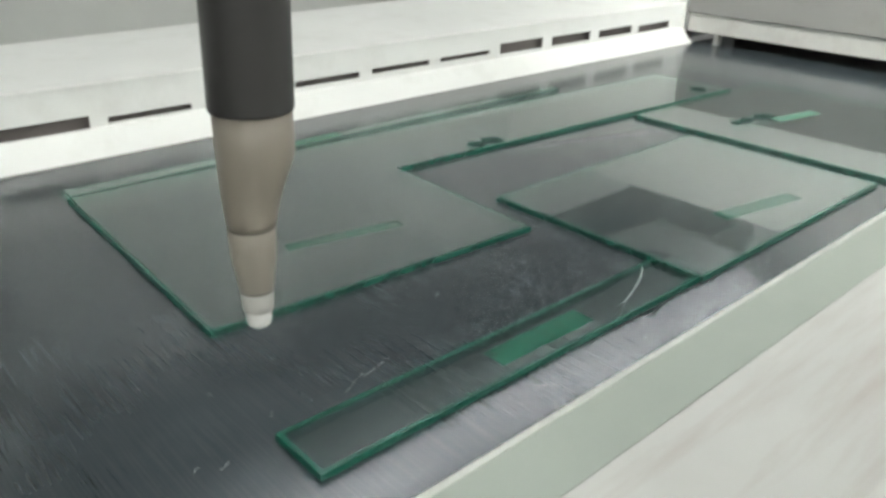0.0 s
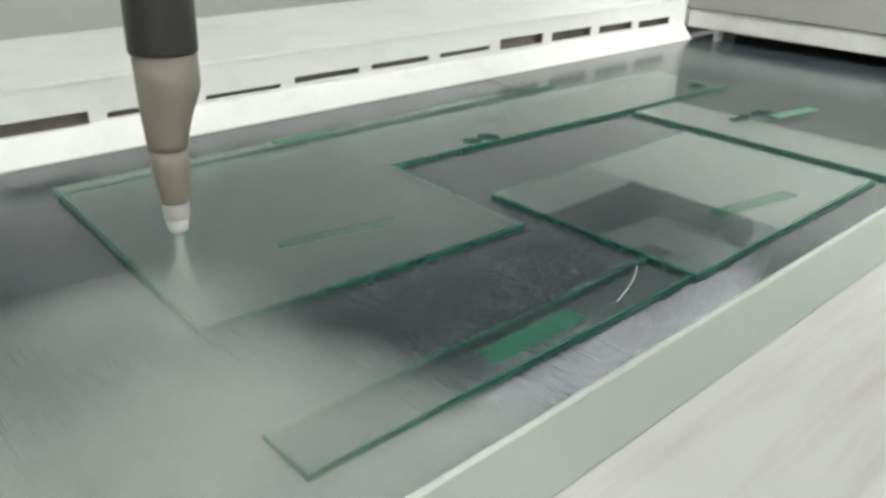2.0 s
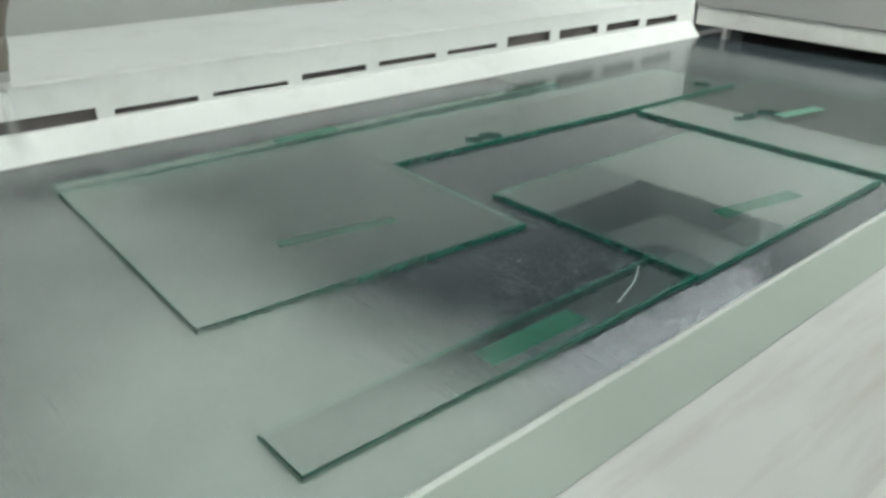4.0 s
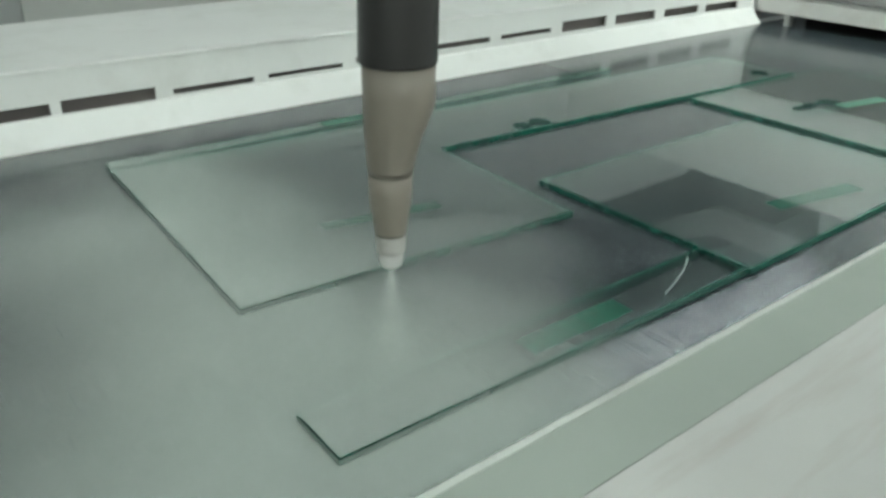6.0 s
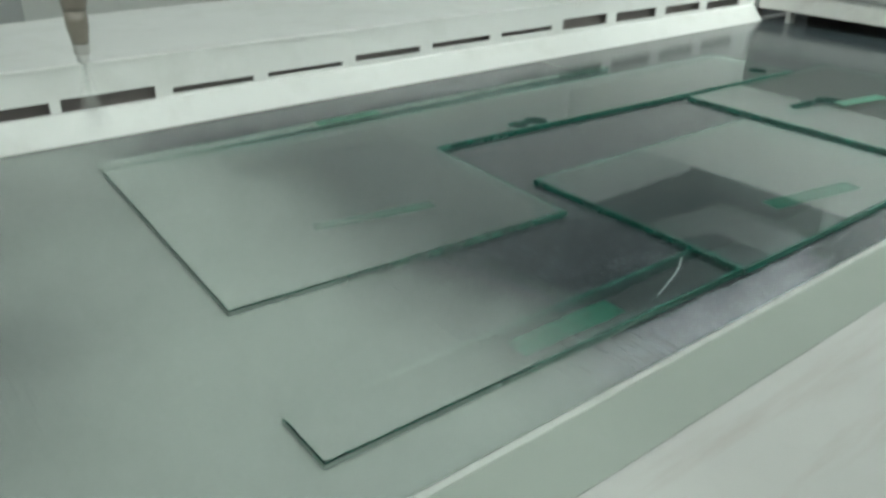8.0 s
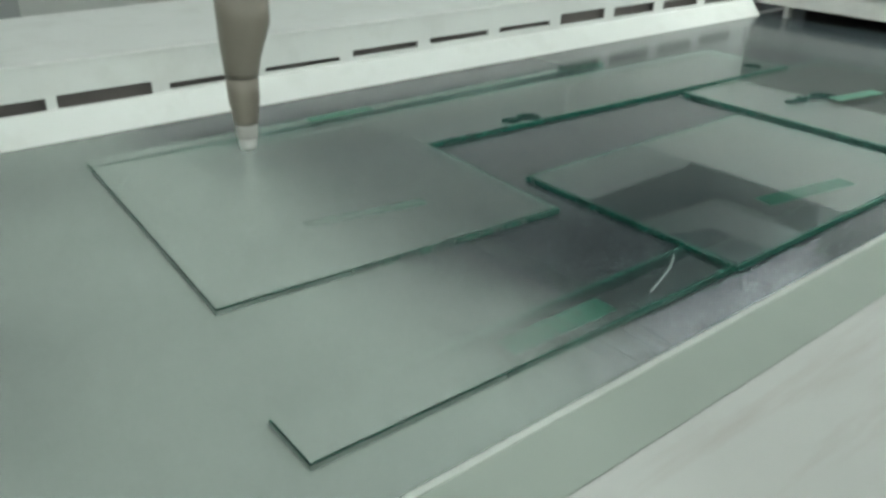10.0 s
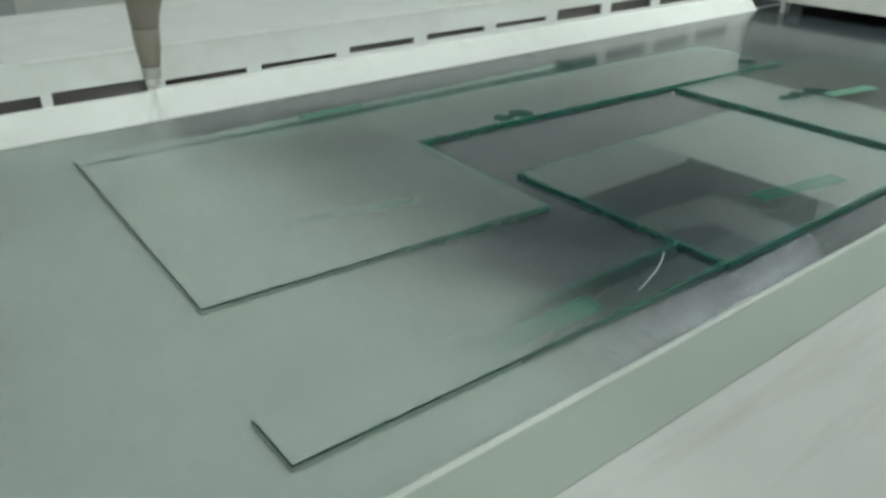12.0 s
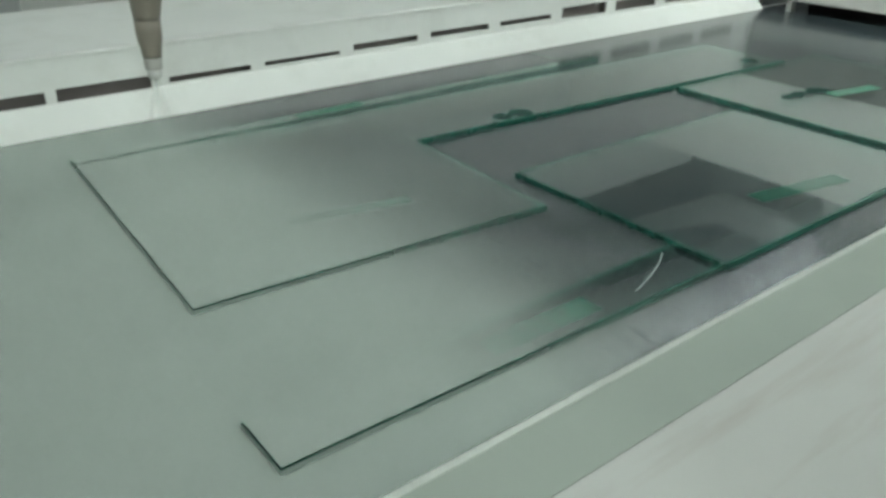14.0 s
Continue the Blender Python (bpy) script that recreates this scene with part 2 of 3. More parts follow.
# back guard: sloped skirt, slotted plate, cover and suction duct
YP = 1.283
guard = new("back_guard")
tagged(guard, "white enamelled guard with a row of dark suction slots", "machine guard", kind="structure")
part("skirt", prism([(YB - 0.001, 0.003), (YB + 0.004, 0.003), (YP + 0.002, 0.030), (YP + 0.002, 0.043), (YP - 0.006, 0.0425), (YB + 0.018, 0.0245)], -1.6, 2.145, 0.0012), WHITE, guard, "sloped white skirt along the belt")
part("gap_strip", box(-1.6, 2.14, YB - 0.004, YB + 0.006, 0.0005, 0.004), OPENING_DARK, guard, "thin dark strip standing in for the gap at the belt's edge")
SLOTS = [(-1.28, 0.146, 0.042, 0.061), (-1.10, 0.146, 0.044, 0.061), (-0.92, 0.146, 0.042, 0.061), (-0.74, 0.146, 0.042, 0.061),
         (-0.56, 0.146, 0.042, 0.061), (-0.38, 0.146, 0.042, 0.061), (-0.2, 0.146, 0.042, 0.061), (-0.04, 0.13, 0.042, 0.061),
         (0.118, 0.146, 0.042, 0.061), (0.28, 0.146, 0.042, 0.063), (0.455, 0.145, 0.046, 0.056), (0.628, 0.153, 0.049, 0.057),
         (0.811, 0.152, 0.0525, 0.0645), (0.995, 0.155, 0.055, 0.066), (1.183, 0.153, 0.0565, 0.0665), (1.371, 0.151, 0.052, 0.0765),
         (1.556, 0.153, 0.051, 0.074), (1.746, 0.146, 0.0515, 0.0715), (1.924, 0.151, 0.048, 0.068)]
TOP = 0.108
last = -1.6
for x, w, z0, z1 in SLOTS:
    part("mullion", box(last, x, YP, YP + 0.004, 0.03, TOP), WHITE, guard)
    part("slot_sill", box(x, x + w, YP, YP + 0.004, 0.03, z0), WHITE, guard)
    part("slot_head", box(x, x + w, YP, YP + 0.004, z1, TOP), WHITE, guard)
    last = x + w
part("mullion", box(last, 2.24, YP, YP + 0.004, 0.03, TOP), WHITE, guard)
part("duct", box(-1.6, 2.24, YP + 0.02, YP + 0.16, -0.1, TOP - 0.006), OPENING_DARK, guard, "suction duct behind the slots, coloured dark as its shade")
bm = prism([(YP - 0.002, TOP), (1.735, TOP - 0.012), (1.735, TOP), (YP - 0.002, TOP + 0.006)], -1.6, 2.6, 0.001)
for v in bm.verts:
    v.co.y += max(0.0, v.co.y - YP) / (1.735 - YP) * 0.08 * (v.co.x - 0.6)
part("cover", bm, WHITE, guard, "broad white cover sheet")

back_wall = new("back_panel")
tagged(back_wall, "light grey and white panelled partition behind the machine", "partition", kind="structure")
part("lower_panel", box(-4.5, 4.0, 2.6, 2.66, -0.9, 0.22, 0.004), GREY_PANEL, back_wall)
# Next two panels show only mirrored; height and tone fit the glass's reflections.
part("white_panel", box(-4.5, 4.0, 2.6, 2.66, 0.222, 0.66, 0.004), WHITE, back_wall, "white middle panel")
part("upper_panel", box(-4.5, 4.0, 2.6, 2.66, 0.662, 1.29, 0.004), MIRRORED_PANEL, back_wall, "upper panel out of direct view, toned for the glass's reflection")

# outlet hood across the belt
hood = new("outlet_hood")
tagged(hood, "white enamelled hood across the belt with a shaded lower beam", "machine hood", kind="structure")
part("lower_face", box(XH, XH + 0.35, -0.3, YP - 0.006, 0.088, 0.21, 0.004), HOOD_DIMMED, hood)
part("face", box(XH, XH + 0.35, -0.3, YP - 0.006, 0.2105, 0.50, 0.004), HOOD_WHITE, hood, "white upper face")
part("rear_face", box(XH + 0.001, XH + 0.35, YP - 0.006, 1.95, 0.118, 0.50), HOOD_WHITE, hood)
# Front face and frame are out of view, shaped and toned to fit reflections.
part("front_face", box(XH, XH + 0.35, -0.3, 0.95, 0.501, 0.60, 0.004), MIRRORED_GREY, hood)
part("frame", prism([(-0.3, 0.61), (1.30, 0.61), (1.62, 0.82), (1.50, 0.82), (1.28, 0.70), (-0.3, 0.70)], XH + 0.02, XH + 0.06), MIRRORED_GREY, hood, "unseen grey frame shaped to fit the reflections in the glass")
part("frame_foot", box(XH + 0.025, XH + 0.055, 0.2, 0.28, 0.601, 0.6095, 0.001), SHADE, hood)
part("beam", box(XH + 0.006, XH + 0.06, -0.3, YP - 0.012, 0.036, 0.0875, 0.002), SHADE, hood, "beam under the face, coloured grey as if shaded")
part("tunnel", box(XH + 0.3, XH + 0.34, -0.3, YP - 0.012, 0.002, 0.0875), OPENING_DARK, hood, "back of the tunnel, coloured dark as its shade")
part("bracket", box(XH + 0.02, XH + 0.045, 1.175, 1.19, 0.001, 0.036, 0.001), SHADE, hood)
part("corner_post", box(2.146, 2.149, YP - 0.005, YP + 0.02, 0.03, 0.25), WHITE, hood)

# front rail
rail = new("front_rail")
tagged(rail, "pale green rail beside the belt with a worn white lip", "machine rail", kind="structure")
part("lip", prism([(YF, -0.02), (YF, 0.008), (YF - 0.0022, 0.0098), (YF - 0.008, 0.0094), (YF - 0.008, -0.02)], -1.6, 3.4), LIP, rail, "worn white lip")
part("top_strip", prism([(YF - 0.0082, -0.02), (YF - 0.0082, 0.0085), (0.2665, 0.007), (0.2665, -0.02)], -1.6, 3.4), PALE_GREEN, rail)
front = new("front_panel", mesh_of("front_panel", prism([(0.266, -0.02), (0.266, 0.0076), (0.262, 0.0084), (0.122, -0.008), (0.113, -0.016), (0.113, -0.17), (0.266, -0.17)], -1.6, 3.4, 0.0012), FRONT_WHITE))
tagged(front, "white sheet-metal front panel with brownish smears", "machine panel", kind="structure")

# ---- the workshop: unseen walls and ceiling, toned for bounce and reflections ----
room_floor = new("floor", mesh_of("floor", box(-7, 12, -7, 4.2, -0.95, -0.9), FLOOR))
tagged(room_floor, "grey concrete workshop floor", "floor", kind="structure")
ceiling = new("ceiling", mesh_of("ceiling", box(-7, 12, -7, 4.2, 3.4, 3.45), ROOF))
tagged(ceiling, "unseen grey workshop ceiling, toned for the belt's reflection", "ceiling", kind="structure")
# North wall added near and dark for the belt to reflect; others pale for bounce.
for nm, b, m in (("wall_north", (-7, 12, 4.2, 4.3), MIRRORED_DARK), ("wall_south", (-7, 12, -7.1, -7), ROOM), ("wall_east", (12, 12.1, -7.1, 4.3), ROOM), ("wall_west", (-7.1, -7, -7.1, 4.3), ROOM)):
    w = new(nm, mesh_of(nm, box(*b, -0.95, 3.45), m))
    tagged(w, "unseen workshop wall, toned for bounce light and reflections", "wall", kind="structure")


# Unseen lamps added under the ceiling; the grid fills upright faces with light.
def added_ceiling_lamp(x, y, length, light):
    lamp = new("added_ceiling_lamp")
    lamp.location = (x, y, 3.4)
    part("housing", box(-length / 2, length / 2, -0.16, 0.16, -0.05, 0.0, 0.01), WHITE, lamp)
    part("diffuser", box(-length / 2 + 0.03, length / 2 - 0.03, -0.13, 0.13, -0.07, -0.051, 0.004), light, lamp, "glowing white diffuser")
    return tagged(lamp, "long white ceiling lamp, unseen, added for fill light", "lamp", group="ceiling lamps")


first_lamp = added_ceiling_lamp(-5.0, -6.2, 2.4, LIGHT)
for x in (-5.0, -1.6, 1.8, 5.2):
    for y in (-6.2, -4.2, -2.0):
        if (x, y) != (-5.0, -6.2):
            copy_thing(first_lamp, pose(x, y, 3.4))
# Added unseen row, placed so the belt reflects a bright streak by the rail.
streak_lamp = added_ceiling_lamp(2.2, 3.36, 2.4, STREAK_LIGHT)
streak_lamp["label"] = "unseen ceiling lamp added for its streak reflected in the belt"
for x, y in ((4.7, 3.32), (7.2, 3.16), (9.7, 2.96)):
    copy_thing(streak_lamp, pose(x, y, 3.4, 0, 0, -4))


def added_hanging_lamp(x, y, z, length, light, tilt=0):
    """An added, unseen slim lamp over the machine, hung on two rods."""
    lamp = new("added_hanging_lamp")
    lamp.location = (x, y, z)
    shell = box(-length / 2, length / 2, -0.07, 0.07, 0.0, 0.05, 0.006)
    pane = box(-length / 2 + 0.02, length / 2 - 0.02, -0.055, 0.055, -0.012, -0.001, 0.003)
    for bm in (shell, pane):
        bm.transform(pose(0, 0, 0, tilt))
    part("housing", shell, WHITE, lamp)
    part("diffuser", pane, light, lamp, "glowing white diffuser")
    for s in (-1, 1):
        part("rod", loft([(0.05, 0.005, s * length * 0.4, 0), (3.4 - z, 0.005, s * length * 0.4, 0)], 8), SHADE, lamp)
    return tagged(lamp, "slim white lamp, unseen, added over the machine for fill light", "lamp", group="work lamps")


# Two added lamps out of view, to brighten guard and cover.
fill_lamp = added_hanging_lamp(-0.55, 0.98, 1.3, 1.2, FILL_LIGHT)
copy_thing(fill_lamp, pose(1.0, 0.98, 1.3))
# Added out of view and tilted to brighten the hood that glass and belt reflect.
hood_fill = added_hanging_lamp(1.75, 0.45, 1.0, 1.2, HOOD_FILL_LIGHT, -68)
hood_fill.rotation_euler = (0, 0, radians(90))
hood_fill["label"] = "slim white lamp, unseen, added to brighten the hood's face"

# ---- glass on the belt ----
T = 0.0070
SEAT = -0.0005
TOP_Z = BELT_Z + SEAT + T


def arc(cx, cy, r, a0, a1, n=14):
    return [(cx + r * math.cos(radians(a0 + (a1 - a0) * i / n)), cy + r * math.sin(radians(a0 + (a1 - a0) * i / n))) for i in range(n + 1)]


def lobes(cx, cy, circles, n=72):
    """The outline of overlapping circles, seen from a middle point."""
    out = []
    for i in range(n):
        a = 2 * math.pi * i / n
        dx, dy = math.cos(a), math.sin(a)
        best = 0.004
        for x, y, r in circles:
            px, py = x - cx, y - cy
            along = px * dx + py * dy
            gap = r * r - (px * px + py * py - along * along)
            if gap > 0 and along + math.sqrt(gap) > best:
                best = along + math.sqrt(gap)
        out.append((cx + dx * best, cy + dy * best))
    return out


def within(ring_, x, y):
    inside = False
    for (ax, ay), (bx, by) in zip(ring_, ring_[1:] + ring_[:1]):
        if (ay > y) != (by > y) and x < ax + (bx - ax) * (y - ay) / (by - ay):
            inside = not inside
    return inside


def glass_sheet(outline, holes, label, near_dark=True, far=False):
    """A slab with cut edges: clear faces, green edges."""
    crv = bpy.data.curves.new("outline", "CURVE")
    crv.dimensions, crv.fill_mode = "2D", "BOTH"
    crv.extrude, crv.bevel_depth, crv.bevel_resolution = T / 2 - 0.0007, 0.0007, 1
    for ring in (outline, *holes):
        sp = crv.splines.new("POLY")
        sp.points.add(len(ring) - 1)
        for p, (x, y) in zip(sp.points, ring):
            p.co = (x, y, 0, 1)
        sp.use_cyclic_u = True
    tmp = bpy.data.objects.new("outline", crv)
    me = bpy.data.meshes.new_from_object(tmp)
    bpy.data.objects.remove(tmp)
    me.name = "glass_sheet"
    me.materials.clear()
    me.materials.append(GLASS)
    me.materials.append(EDGE)
    me.materials.append(FAR_EDGE)
    me.materials.append(HALF_CLEAR)
    rim = inset(outline, 0.003)
    for f in me.polygons:
        # cuts facing the view are dark, others nearly clear, as refraction would thin them
        cut = 1 if near_dark and (f.normal.y < -0.35 or (f.normal.x < -0.5 and f.normal.y < 0.6)) else 2
        # hole walls and the strip's far cuts are half clear, painting in refracted thinness
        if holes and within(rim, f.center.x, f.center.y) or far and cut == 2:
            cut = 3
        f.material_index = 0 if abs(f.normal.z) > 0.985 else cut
        f.use_smooth = False
    for v in me.vertices:
        v.co.z += BELT_Z + SEAT + T / 2
    sheet = tagged(new("glass_sheet", me), label, "glass sheet", group="glass sheets on the belt")
    edge_band(sheet, outline, near_dark, far)
    return sheet


def inset(ring_, w):
    """The outline drawn in by w; corners run anticlockwise."""
    out = []
    n = len(ring_)
    for i in range(n):
        p, c, q = Vector(ring_[i - 1]), Vector(ring_[i]), Vector(ring_[(i + 1) % n])
        d0, d1 = (c - p).normalized(), (q - c).normalized()
        n0, n1 = Vector((-d0.y, d0.x)), Vector((-d1.y, d1.x))
        out.append(tuple(c + (n0 + n1) * (w / max(0.2, 1 + n0.dot(n1)))))
    return out


def edge_band(sheet, outline, near_dark, far):
    """Narrow band along each side of the upper face, painting in the refracted edge."""
    inner = inset(outline, 0.0036)
    outer = inset(outline, 0.0006)
    n = len(outline)
    for i in range(n):
        j = (i + 1) % n
        bm = bmesh.new()
        q = [bm.verts.new((*p, z)) for z in (TOP_Z - 0.0002, TOP_Z + 0.0001) for p in (outer[i], outer[j], inner[j], inner[i])]
        for f in ((4, 5, 6, 7), (0, 1, 5, 4), (1, 2, 6, 5), (2, 3, 7, 6), (3, 0, 4, 7)):
            bm.faces.new([q[k] for k in f])
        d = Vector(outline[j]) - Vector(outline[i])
        near = near_dark and (far or d.x > abs(d.y) or d.y < -abs(d.x))
        part("edge_band", bm, EDGE_BAND if near else FAINT_BAND, sheet)


def along(a, b, t):
    return (a[0] + (b[0] - a[0]) * t, a[1] + (b[1] - a[1]) * t)


G_B, G_C, G_D, G_G, G_F, G_A = (0.2914, 0.6366), (0.730, 0.614), (0.7467, 0.8991), (1.668, 0.8525), (1.668, 1.050), (0.3143, 1.083)
# the hinge cut-out lies close to the edge from G_D to G_G
hinge_cut = lobes(0.9465, 0.911, [(0.928, 0.9115, 0.0175), (0.966, 0.911, 0.021)])
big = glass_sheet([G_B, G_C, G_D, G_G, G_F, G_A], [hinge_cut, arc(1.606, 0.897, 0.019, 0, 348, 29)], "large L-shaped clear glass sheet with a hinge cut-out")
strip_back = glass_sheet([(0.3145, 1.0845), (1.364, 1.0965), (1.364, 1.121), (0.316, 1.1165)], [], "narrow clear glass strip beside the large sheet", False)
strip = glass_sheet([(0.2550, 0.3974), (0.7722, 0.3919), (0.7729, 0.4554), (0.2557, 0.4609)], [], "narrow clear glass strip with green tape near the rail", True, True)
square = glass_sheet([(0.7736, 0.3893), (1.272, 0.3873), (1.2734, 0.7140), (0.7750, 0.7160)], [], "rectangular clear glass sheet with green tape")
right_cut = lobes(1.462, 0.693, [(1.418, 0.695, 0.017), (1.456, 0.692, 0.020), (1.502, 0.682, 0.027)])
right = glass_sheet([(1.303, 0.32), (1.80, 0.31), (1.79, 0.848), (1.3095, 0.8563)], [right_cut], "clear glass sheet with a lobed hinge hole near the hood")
SHEETS = [big, strip_back, strip, square, right]
COVERS = [[G_B, G_C, G_D, G_G, G_F, G_A], [(0.3145, 1.0845), (1.364, 1.0965), (1.364, 1.121), (0.316, 1.1165)], [(0.2550, 0.3974), (0.7722, 0.3919), (0.7729, 0.4554), (0.2557, 0.4609)],
          [(0.7736, 0.3893), (1.272, 0.3873), (1.2734, 0.7140), (0.7750, 0.7160)], [(1.303, 0.32), (1.80, 0.31), (1.79, 0.848), (1.3095, 0.8563)]]


def tape(parent, x, y, length, width, turn, mat, label, z=BELT_Z + 0.0002):
    """A strip of tape under the glass, slightly creased."""
    bm = bmesh.new()
    bmesh.ops.create_grid(bm, x_segments=16, y_segments=4, size=0.5)
    for v in bm.verts:
        ragged = 0.0012 * noise.noise(Vector((v.co.x * 9 + x * 40, v.co.y * 5, 1)))
        v.co = Vector((v.co.x * length + ragged, v.co.y * width + ragged, 0.00005 * noise.noise(Vector((v.co.x * 7, v.co.y * 5, x * 9)))))
    bmesh.ops.solidify(bm, geom=bm.faces[:], thickness=-0.00015)
    bm.transform(pose(x, y, z, 0, 0, turn))
    return part("tape", bm, mat, parent, label)


tape(big, 0.539, 0.755, 0.160, 0.020, -10, WORN_TAPE, "green tape with a torn edge")
tape(square, 1.0515, 0.4655, 0.165, 0.027, -10.5, TAPE, "green tape under the glass")
tape(right, 1.556, 0.650, 0.125, 0.026, -10, PALE_TAPE, "pale green tape", TOP_Z + 0.0007)
tape(strip, 0.540, 0.4298, 0.134, 0.028, -1, SMUDGED_TAPE, "dark green tape with smudges")
tape(strip_back, 0.72, 1.104, 0.12, 0.02, 0.6, PALE_TAPE, "pale green tape", TOP_Z + 0.0007)

# a curved fibre on the strip
bm = bmesh.new()
pts = [(0.738 - 0.088 * s + 0.010 * math.sin(math.pi * s), 0.447 - 0.037 * s, TOP_Z + 0.0006) for s in [i / 20 for i in range(21)]]
for a, b in zip(pts, pts[1:]):
    ax, bx = Vector(a), Vector(b)
    side = (bx - ax).cross(Vector((0, 0, 1))).normalized() * 0.0005
    up = Vector((0, 0, 0.0006))
    q = [bm.verts.new(p) for p in (ax - side, ax + side, ax + up, bx - side, bx + side, bx + up)]
    for f in ((0, 1, 4, 3), (1, 2, 5, 4), (2, 0, 3, 5)):
        bm.faces.new([q[i] for i in f])
fibre = tagged(new("fibre", mesh_of("fibre", bm, FIBRE)), "thin curved pale fibre lying on the glass strip", "fibre")

# pale scratches and flecks on the belt
def scratch(x0, y0, x1, y1, w):
    """A scratch: a few short broken dashes, barely proud of the sheet."""
    bm = bmesh.new()
    rnd = random.Random(int(x0 * 9999))
    d = Vector((x1 - x0, y1 - y0, 0))
    side = d.normalized().cross(Vector((0, 0, 1)))
    t = 0.0
    while t < 1:
        u = min(1.0, t + rnd.uniform(0.1, 0.3))
        a, c = Vector((x0, y0, 0)) + d * t, Vector((x0, y0, 0)) + d * u
        off = side * rnd.uniform(-w, w)
        hw = side * w * rnd.uniform(0.3, 0.7)
        q = [bm.verts.new(p + off + Vector((0, 0, z))) for z in (BELT_Z - 0.0002, BELT_Z + 0.0003) for p in (a - hw * 0.4, a + hw * 0.4, c + hw, c - hw)]
        for f in ((4, 5, 6, 7), (0, 1, 5, 4), (1, 2, 6, 5), (2, 3, 7, 6), (3, 0, 4, 7)):
            bm.faces.new([q[i] for i in f])
        t = u + rnd.uniform(0.03, 0.18)
    return part("scratch", bm, SCUFF, belt)


for s in ((0.336, 0.478, 0.366, 0.493, 0.0007), (0.362, 0.487, 0.400, 0.497, 0.0008), (0.518, 0.560, 0.522, 0.563, 0.0008), (0.652, 0.553, 0.656, 0.556, 0.0007),
          (0.188, 0.468, 0.193, 0.472, 0.0010), (0.205, 0.457, 0.214, 0.462, 0.0009), (0.268, 0.490, 0.273, 0.495, 0.0006)):
    scratch(*s)
for _ in range(10):
    x, y = random.uniform(0.02, 0.75), random.uniform(0.36, 0.62)
    a, l = random.uniform(0.9, 2.2), random.uniform(0.0015, 0.006)
    scratch(x, y, x + l * math.cos(a), y + l * math.sin(a), random.uniform(0.0003, 0.0005))

# ---- the paint that settles ----
COAT, LIFT = 0.0006, 0.0010
BELT_COAT = coat_paint("coat_on_belt", BELT_Z + LIFT + 0.00006, 0.00050)
GLASS_COAT = coat_paint("coat_on_glass", TOP_Z + LIFT + 0.00006, 0.00050)


def thickness(x, y):
    """How thick the overspray ends up, before it is keyed up: a band under the gun's path."""
    u = (x - 0.29) / (0.262 if x > 0.29 else 0.42)
    band = 0.74 * math.exp(-u * u * 1.25) + 0.26 * math.exp(-u * u * 0.2)
    cloud = noise.noise(Vector((x * 5.0, y * 5.0, 3.0))) * 0.17 + noise.noise(Vector((x * 13.0, y * 13.0, 5.0))) * 0.05
    return COAT * max(0.0, min(1.0, band * 1.0 + cloud * band - 0.02))


def under_glass(x, y):
    """Whether a place on the belt lies under a sheet."""
    return any(within(ring_, x, y) for ring_ in COVERS)


def to_outline(x, y, reach):
    """The nearest place on a sheet's outline, where one lies within reach."""
    best, place = reach * reach, (x, y)
    for ring_ in COVERS:
        for (ax, ay), (bx, by) in zip(ring_, ring_[1:] + ring_[:1]):
            t = max(0, min(1, ((x - ax) * (bx - ax) + (y - ay) * (by - ay)) / ((bx - ax) ** 2 + (by - ay) ** 2)))
            px, py = ax + (bx - ax) * t, ay + (by - ay) * t
            d = (px - x) ** 2 + (py - y) ** 2
            if d < best:
                best, place = d, (px, py)
    return place


def layered(name, verts, faces, mat, label):
    """Several thin passes of paint, one just over the other."""
    n = len(verts)
    me = bpy.data.meshes.new(name)
    me.from_pydata([(x, y, z + k * 0.000008) for k in range(LAYERS) for x, y, z in verts], [],
                   [tuple(i + k * n for i in f) for k in range(LAYERS) for f in faces] + [(k * n, k * n + 1, k * n + n + 1, k * n + n) for k in range(LAYERS - 1)])
    me.materials.append(mat)
    return tagged(new(name, me), label, "paint film", kind="stuff")


def film(name, x0, x1, y0, y1, base, mat, label):
    nx, ny = int((x1 - x0) / 0.008) + 1, int((y1 - y0) / 0.008) + 1
    verts, faces = [], []
    for j in range(ny + 1):
        for i in range(nx + 1):
            x, y = x0 + (x1 - x0) * i / nx, y0 + (y1 - y0) * j / ny
            x, y = to_outline(x, y, 0.0058)
            verts.append((x, y, base + LIFT + thickness(x, y)))
    for j in range(ny):
        for i in range(nx):
            cx, cy = x0 + (x1 - x0) * (i + 0.5) / nx, y0 + (y1 - y0) * (j + 0.5) / ny
            q = (j * (nx + 1) + i, j * (nx + 1) + i + 1, (j + 1) * (nx + 1) + i + 1, (j + 1) * (nx + 1) + i)
            a, b, c, d = (verts[k] for k in q)
            area = abs((c[0] - a[0]) * (d[1] - b[1]) - (c[1] - a[1]) * (d[0] - b[0])) / 2
            if area > 4e-6 and not under_glass(cx, cy):
                faces.append(q)
    return layered(name, verts, faces, mat, label)


